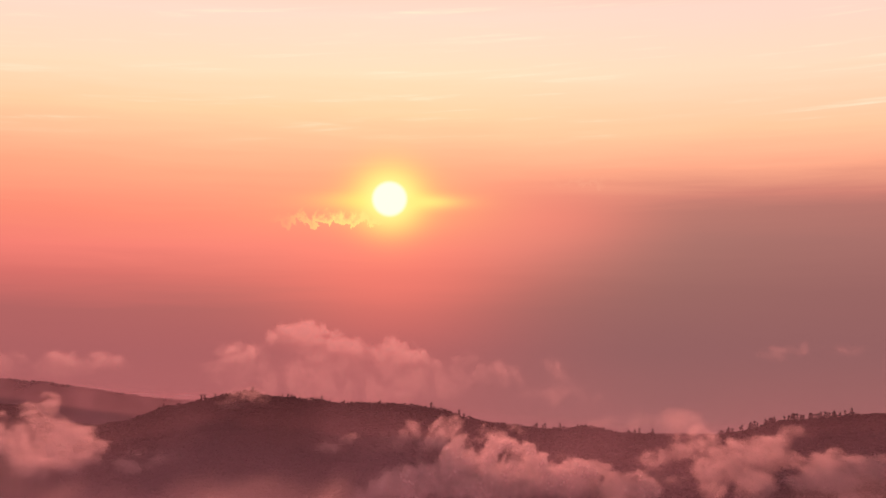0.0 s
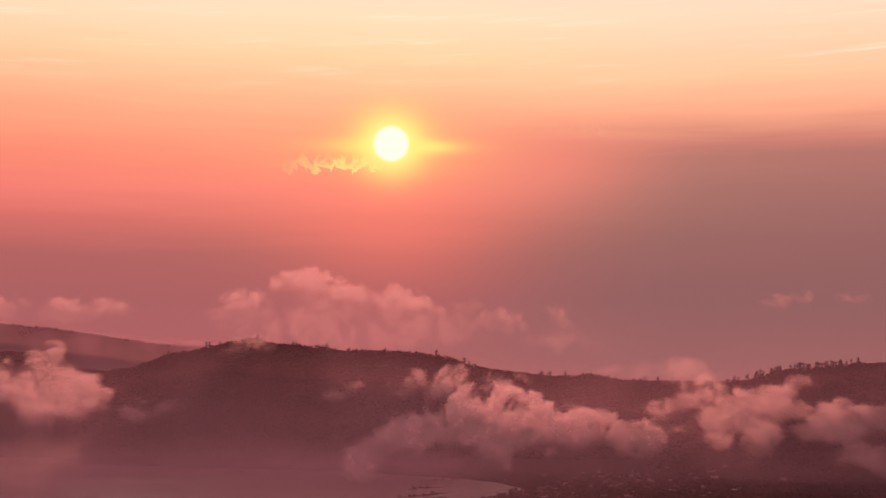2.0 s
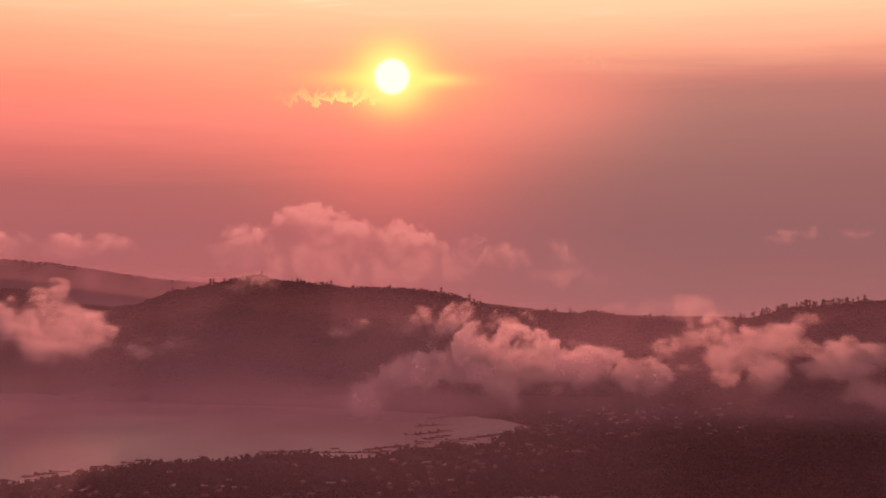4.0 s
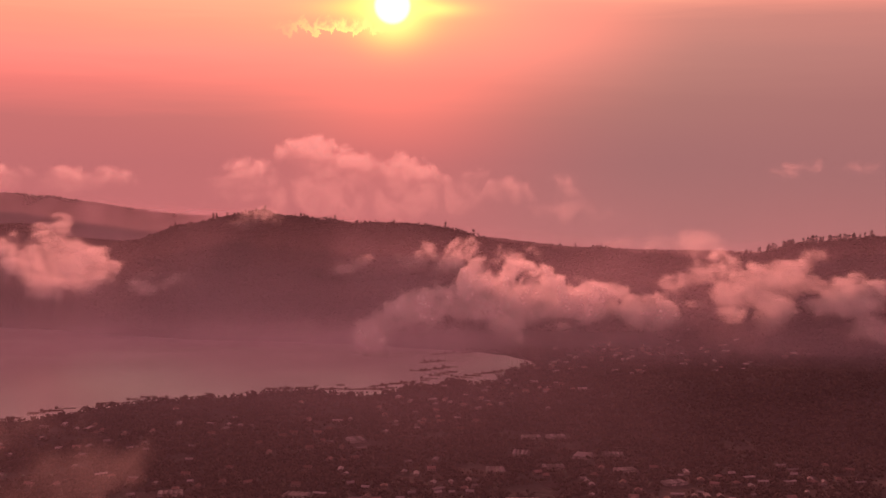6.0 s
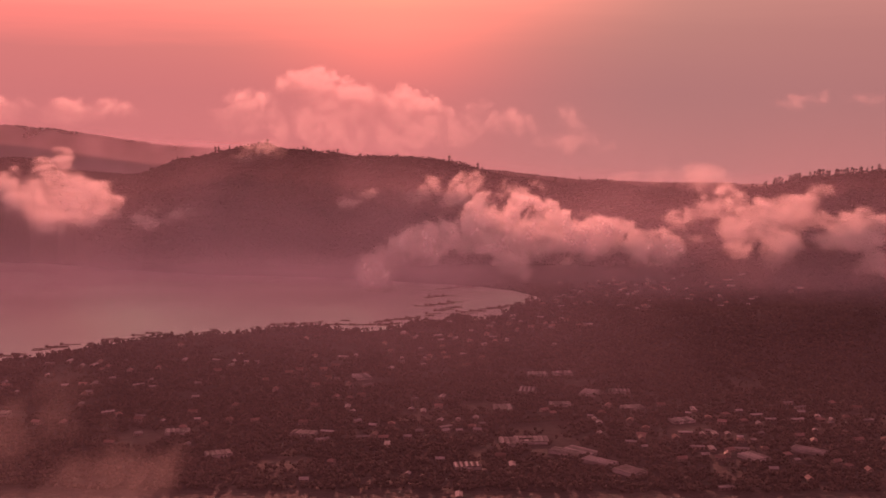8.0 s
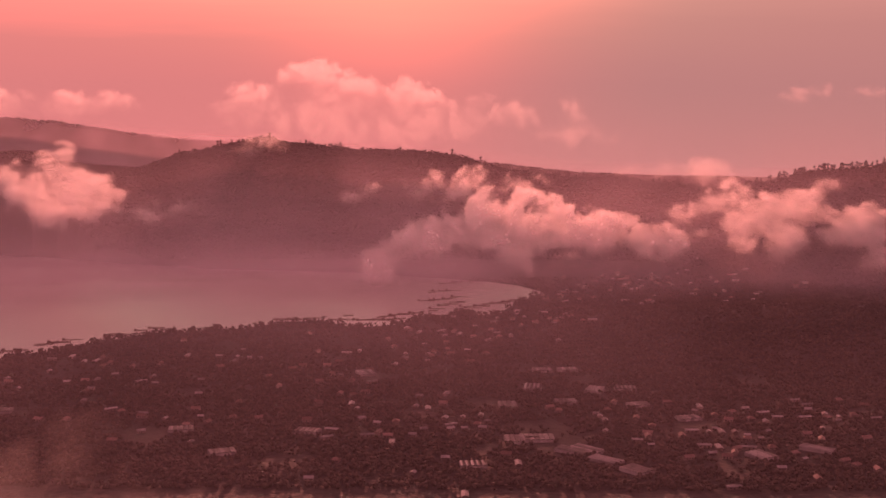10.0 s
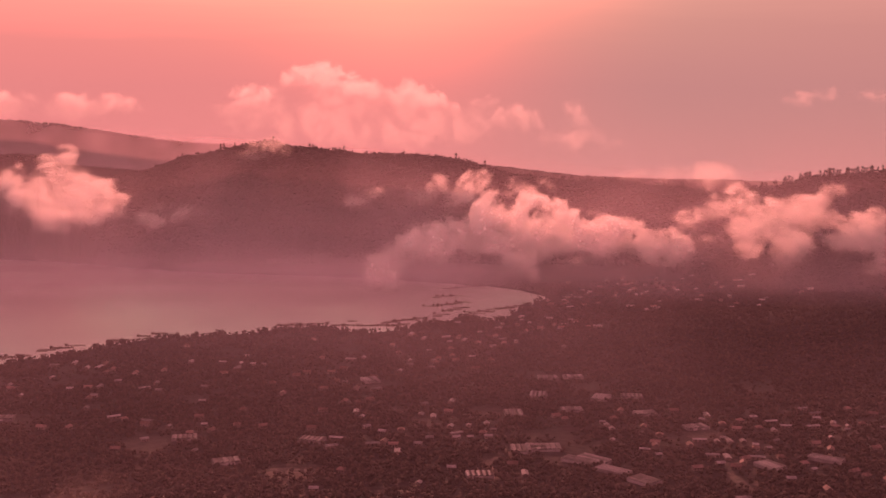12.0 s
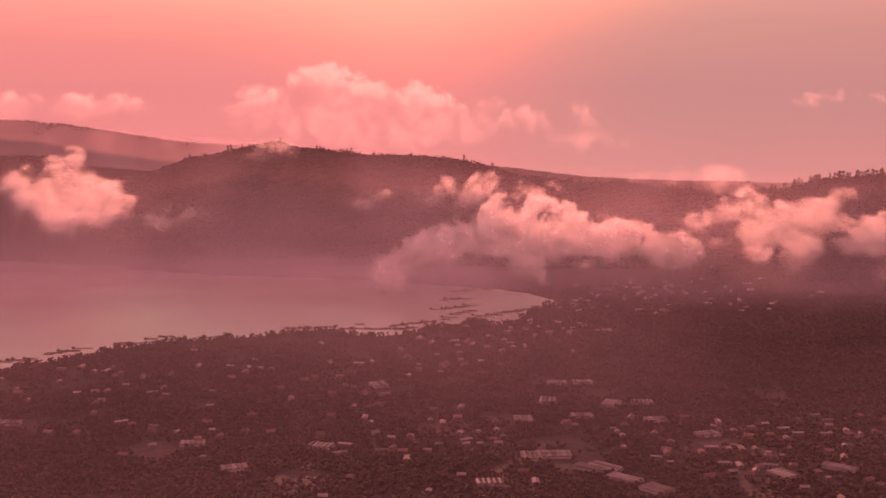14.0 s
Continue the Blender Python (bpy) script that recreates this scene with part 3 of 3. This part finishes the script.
GREENHOUSES = [make_greenhouse(4, 26, "wide pale film greenhouse among dark trees"), make_greenhouse(7, 22, "long greenhouse with torn film and bare bays", 4),
               make_greenhouse(3, 34, "narrow film greenhouse beside field plots"), make_greenhouse(5, 16, "low pale greenhouse with arched bays")]
GREEN_SPOTS = ((92, 1217, 2, 0), (115, 1222, 2, 1), (186, 1592, 4, 3), (152, 1587, 5, 3), (-82, 1561, 20, 0), (131, 1479, -8, 0), (164, 1401, 4, 3),
               (207, 1467, -20, 0), (246, 1475, -4, 3), (147, 1172, 55, 2), (163, 1177, 48, 2), (176, 1137, 50, 2), (200, 1104, 40, 0), (46, 1119, 5, 3),
               (333, 1159, 30, 0), (395, 1181, 52, 2), (-126, 1249, -15, 3), (-262, 1255, 8, 3), (-202, 1163, 20, 3), (-484, 1339, 5, 3), (94, 1378, 3, 0),
               (248, 1385, 12, 3), (292, 1315, 20, 3))


def build_greenhouses():
    used = set()
    for x, y, turn, kind in GREEN_SPOTS:
        first = GREENHOUSES[kind]
        m = pose(x, y, float(ground_height(x, y)) + 0.4, 0, 0, turn)
        if first.name in used:
            copy_thing(first, m)
        else:
            used.add(first.name)
            first.matrix_basis = m


build_greenhouses()
HOUSES = [make_house(8, 5.5, 3.0, 0.5, TIN, "low house with a pale zinc roof among trees"), make_house(9.5, 6, 3.2, 0.6, TILE, "village house with a clay tile roof"),
          make_house(7, 7, 3.2, 0.5, TILE, "square house with a hipped clay roof", 2.8), make_house(14, 5.5, 3.0, 0.3, TIN, "long shed with a shallow zinc roof"),
          make_house(6, 4.5, 2.8, 0.45, TIN, "small hut with a shiny metal roof")]


def house_spots():
    rng = random.Random(23)
    spots = []
    groups = ((-420, 1500, 110, 14), (-250, 1640, 130, 16), (-300, 1330, 120, 14), (-80, 1420, 120, 16), (-40, 1700, 130, 20), (60, 1850, 90, 18), (150, 1980, 80, 18),
              (-460, 1620, 80, 8), (40, 1300, 100, 14), (200, 1330, 80, 10), (330, 1300, 110, 30), (450, 1330, 90, 16), (360, 1200, 90, 14), (440, 2330, 150, 34), (240, 2200, 60, 12),
              (330, 2380, 110, 14), (-180, 1200, 140, 10), (90, 1130, 130, 10), (600, 2280, 90, 10))
    for x0, y0, spread, count in groups:
        tries = 0
        while count and tries < 400:
            tries += 1
            x, y = x0 + rng.gauss(0, spread * 0.6), y0 + rng.gauss(0, spread * 0.55)
            if float(lake_depth(np.array(x), np.array(y))) > -25 or any(abs(x - a) < 24 and abs(y - b) < 20 for a, b, *_ in GREEN_SPOTS):
                continue
            if any(abs(x - a) < 11 and abs(y - b) < 11 for a, b, _ in spots):
                continue
            spots.append((x, y, rng.choice((0, 12, -15, 30, 90, 75))))
            count -= 1
    return spots


HOUSE_SPOTS = house_spots()
put_copies(HOUSES, HOUSE_SPOTS, random.Random(31))


# ---------------------------------------------------------------- floating fish farms
def make_raft(cells, rows, hut, label):
    raft = tagged(new("fish_raft"), label, "raft", "floating fish farms")
    size = 5.0
    w, d = cells * size, rows * size
    for k in range(rows + 1):
        bm = bmesh.new()
        y = k * size - d / 2
        box(bm, -w / 2 - 0.5, y - 0.45, -0.25, w / 2 + 0.5, y + 0.45, 0.45)
        part("walkway", bm, BAMBOO, raft)
    for k in range(cells + 1):
        bm = bmesh.new()
        x = k * size - w / 2
        box(bm, x - 0.4, -d / 2 + 0.45, -0.25, x + 0.4, d / 2 - 0.45, 0.4)
        part("crossbeam", bm, BAMBOO, raft)
    if hut:
        bm = bmesh.new()
        box(bm, -w / 2, -d / 2 + 0.5, 0.46, -w / 2 + 4, -d / 2 + 4, 2.6)
        shed = part("hut", bm, BAMBOO, raft)
        bm = bmesh.new()
        slab(bm, [(-w / 2 - 0.5, -d / 2, 2.8), (-w / 2 + 4.5, -d / 2, 2.8), (-w / 2 + 4.5, -d / 2 + 4.5, 3.3), (-w / 2 - 0.5, -d / 2 + 4.5, 3.3)], 0.12)
        part("roof", bm, TIN, shed)
    return raft


def build_rafts():
    rng = random.Random(3)
    kinds = [make_raft(4, 2, True, "dark bamboo fish raft with a small hut"), make_raft(5, 2, False, "long dark bamboo fish raft on the lake"),
             make_raft(3, 2, False, "small square bamboo fish raft"), make_raft(6, 1, True, "narrow row of fish pens with a hut")]
    spots = []
    rows = (((-629, 1724), (-591, 1744), 4), ((-586, 1774), (-539, 1820), 6), ((-547, 1761), (-526, 1773), 2), ((-500, 1850), (-472, 1864), 3), ((-464, 1890), (-432, 1913), 2),
            ((-258, 1986), (-194, 1999), 6), ((-166, 1990), (-133, 1992), 3), ((-143, 2030), (-136, 2031), 1), ((-123, 1988), (-78, 2004), 4), ((-89, 2013), (-22, 2061), 7),
            ((-86, 1985), (-45, 2006), 4), ((-7, 2032), (16, 2110), 3), ((-13, 2174), (58, 2223), 6), ((-3, 2267), (49, 2295), 4), ((16, 2126), (62, 2178), 4),
            ((54, 2081), (96, 2136), 3), ((116, 2137), (154, 2194), 4), ((17, 2370), (107, 2409), 6), ((107, 2396), (162, 2392), 3), ((60, 2112), (122, 2159), 4))
    for a, b, count in rows:
        for k in range(count):
            s = (k + rng.uniform(0.2, 0.8)) / count
            x, y = a[0] + (b[0] - a[0]) * s, a[1] + (b[1] - a[1]) * s + rng.uniform(-6, 6)
            if float(lake_depth(np.array(x), np.array(y))) > 5:
                spots.append((x, y, rng.uniform(-14, 14)))
    used = set()
    for x, y, turn in spots:
        first = rng.choice(kinds)
        m = pose(x, y, 0.02, 0, 0, turn)
        if first.name in used:
            copy_thing(first, m)
        else:
            used.add(first.name)
            first.matrix_basis = m


build_rafts()


# ---------------------------------------------------------------- fields and woods
def build_fields():
    rng = random.Random(77)
    for k in range(26):
        x, y = rng.uniform(-480, 480), rng.uniform(1090, 1560)
        if abs(x) > y * 0.36 or any(abs(x - a) < 30 and abs(y - b) < 28 for a, b, *_ in GREEN_SPOTS):
            continue
        w, d, turn = rng.uniform(14, 34), rng.uniform(12, 26), radians(rng.choice((0, 10, -12, 40)))
        n = int(d / 1.6)
        us, vs = np.meshgrid(np.linspace(-w / 2, w / 2, 9), np.linspace(-d / 2, d / 2, 2 * n + 1))
        gx, gy = x + us * math.cos(turn) - vs * math.sin(turn), y + us * math.sin(turn) + vs * math.cos(turn)
        gz = ground_height(gx, gy) + 0.5 + 0.25 * (np.arange(2 * n + 1) % 2)[:, None]
        i = np.arange(2 * n)[:, None] * 9 + np.arange(8)[None]
        plot = mesh_object("field_plot", np.stack([gx, gy, gz], -1).reshape(-1, 3), np.stack([i, i + 1, i + 10, i + 9], -1).reshape(-1, 4), SOIL)
        tagged(plot, "small furrowed plot of bare soil", "field", "field plots", "structure")


build_fields()


def build_woods():
    rng = np.random.default_rng(8)
    # valley floor: loose groves between the houses
    n = 52000
    y = rng.uniform(1040, 2460, n)
    x = rng.uniform(-0.4, 0.4, n) * y
    thick = fractal(np.stack([x / 70, y / 70], -1), 41, 3)
    mound = 1.3 * np.exp(-((x - 620) / 320) ** 2 - ((y - 1800) / 230) ** 2)
    keep = (rng.random(n) < ease01((thick - 0.22) / 0.2) * 0.9 + mound) & (lake_depth(x, y) < -6) & (y < 2430)
    for a, b, *_ in GREEN_SPOTS:
        keep &= (np.abs(x - a) > 17) | (np.abs(y - b) > 16)
    for a, b, _ in HOUSE_SPOTS:
        keep &= (np.abs(x - a) > 7) | (y > b + 9) | (y < b - 14)
    x, y = x[keep], y[keep]
    z = ground_height(x, y)
    spots, sizes = [], []
    for k in range(2):
        r = rng.uniform(1.1, 2.6, len(x)) * (1 - 0.2 * k)
        spots.append(np.stack([x + rng.normal(0, 2, len(x)) * (k > 0), y + rng.normal(0, 2, len(x)) * (k > 0), z + rng.uniform(1.0, 4.2, len(x))], -1))
        sizes.append(np.stack([r, r, r * rng.uniform(0.7, 1.1, len(x))], -1))
    woods = clumps("valley_trees", np.concatenate(spots), np.concatenate(sizes), LEAF, rng)
    tagged(woods, "dark groves and orchards covering the valley floor", "trees", kind="stuff")
    # the hills: closed forest
    n = 46000
    y = rng.uniform(2300, 3060, n)
    x = rng.uniform(-0.42, 0.42, n) * y
    z = ground_height(x, y)
    keep = (z > 14) & (lake_depth(x, y) < -5)
    x, y, z = x[keep], y[keep], z[keep]
    # bushes and low crowns along the crests
    cx = np.concatenate([rng.uniform(-760, 700, 1500), rng.uniform(640, 1020, 500)])
    marks = np.arange(-760, 1021, 20.0)
    back, front = ([crest_line(a, middle) for a in marks] for middle in (2950, 2700))
    cy = np.concatenate([np.interp(cx[:1500], marks, back), np.interp(cx[1500:], marks, front)]) + rng.uniform(-7, 7, 2000)
    x, y = np.concatenate([x, cx]), np.concatenate([y, cy])
    low = len(z)
    z = np.concatenate([z, ground_height(cx, cy) + rng.uniform(0, 5.5, 2000) * fractal(np.stack([cx / 14, cx * 0], -1), 47, 3) * 2.1])
    r = rng.uniform(3.5, 6.0, len(x))
    r[low:] *= rng.uniform(0.35, 0.7, 2000)
    forest = clumps("hill_forest", np.stack([x, y, z + r * 0.15], -1), np.stack([r, r, r * rng.uniform(0.5, 0.85, len(x))], -1), PINE, rng)
    tagged(forest, "dense dark forest clothing the steep crater hills", "forest", kind="stuff")
    n = 9000
    x, y = rng.uniform(-2100, 1200, n), rng.uniform(4450, 4830, n)
    z = ground_height(x, y)
    r = rng.uniform(3, 6, n)
    forest = clumps("far_forest", np.stack([x, y, z + 0.5], -1), np.stack([r, r, r * 0.8], -1), PINE, rng)
    tagged(forest, "low scrub on the far hazy mountain shoulder", "forest", kind="stuff")


build_woods()


# ---------------------------------------------------------------- haze
def haze_material():
    m, g = material("lake haze")
    at = place_of(g)
    thin = g.node("ShaderNodeAttribute", attribute_name="thickness").outputs["Fac"]
    patch = g.ease(g.noise(at, 0.004, 2, 0.55), 0.2, 0.8, 0.55, 1.3)
    lit = g.node("ShaderNodeMixShader")
    g.put(lit.inputs[0], 0.35)
    g.put(lit.inputs[1], g.shader("ShaderNodeBsdfDiffuse", Color=(0.87, 0.83, 0.87, 1)))
    g.put(lit.inputs[2], g.shader("ShaderNodeBsdfTranslucent", Color=(0.8, 0.62, 0.72, 1)))
    mixed = g.node("ShaderNodeMixShader")
    g.put(mixed.inputs[0], g.math("MULTIPLY", thin, patch, clamp=True))
    g.put(mixed.inputs[1], g.shader("ShaderNodeBsdfTransparent"))
    g.put(mixed.inputs[2], lit.outputs[0])
    finish(g, mixed.outputs[0])
    return m


HAZE = haze_material()


def haze_sheet(label, xs, ys, zs, cover):
    """A thin drifting sheet of haze over a grid of points; cover gives its share at each of them."""
    rows, cols = xs.shape
    i = np.arange(rows - 1)[:, None] * cols + np.arange(cols - 1)[None]
    ob = mesh_object("haze", np.stack([xs, ys, zs], -1).reshape(-1, 3), np.stack([i, i + 1, i + 1 + cols, i + cols], -1).reshape(-1, 4), HAZE, smooth=True)
    ob.data.attributes.new("thickness", "FLOAT", "POINT").data.foreach_set("value", cover.ravel())
    return tagged(ob, label, "haze", "haze over the lake", "structure")


def build_haze():
    # upright banks of haze, thickening towards the hills
    u, v = np.meshgrid(np.linspace(-2000, 2000, 90), np.linspace(2, 440, 40))
    for k, (line, much, foot, top) in enumerate(((640, 0.028, 60, 340), (900, 0.031, 60, 300), (1130, 0.035, 50, 240), (1340, 0.04, 45, 200), (1540, 0.05, 45, 200), (1720, 0.08, 45, 220),
                                                 (1930, 0.09, 45, 260), (2120, 0.15, 40, 300), (2330, 0.16, 12, 380), (2500, 0.18, 10, 420))):
        y = line + 30 * np.sin(u / 310 + k) + 0.12 * v
        cover = much * ease01(v / foot) * ease01((top - v) / (0.8 * top)) * (1 - 0.55 * (line < 1800) * ease01((u - 100) / 350))
        haze_sheet("thin reddish morning haze hanging before the hills", u, y, v + (np.maximum(ground_height(u, y), 0) if line < 2000 else 0), cover)
    # mist along the far shore
    u, v = np.meshgrid(np.linspace(-1550, 190, 80), np.linspace(0.5, 90, 16))
    for away, much in ((25, 0.13), (90, 0.12), (170, 0.08)):
        cover = much * ease01(v / 14) * ease01((90 - v) / 75) * ease01((190 - u) / 200)
        haze_sheet("soft mist along the far shore of the lake", u, np.interp(u, FAR_X, FAR_Y) - away + 12 * np.sin(u / 90 + away), v, cover)
    # haze in the far valley, as high as the mountain shoulder behind it
    u, v = np.meshgrid(np.linspace(-2300, 2300, 120), np.linspace(0, 1, 20))
    top = ground_height(u[0], np.full(120, 4800.0))[None] * 0.913 + 72
    haze_sheet("pink haze filling the far valley", u, 4380 + 0 * u, 4 + v * top, 0.42 * (1 - 0.7 * ease01((u + 500) / 800)) * ease01((1 - v) * 7))
    # low mist lying on the water
    u, v = np.meshgrid(np.linspace(-1500, 240, 80), np.linspace(1850, 2640, 50))
    for k in range(2):
        z = 8 + 18 * k + 5 * (fractal(np.stack([u / 160, v / 160], -1), 60 + k) - 0.5)
        cover = 0.22 * ease01((v - 1900 - 0.25 * (u + 640)) / 420) * ease01((2640 - v) / 100) * ease01((240 - u) / 250) * ease01((fractal(np.stack([u / 400, v / 260], -1), 70 + k) - 0.1) / 0.6)
        haze_sheet("low mist lying on the lake below the hills", u, v, z, cover)


build_haze()
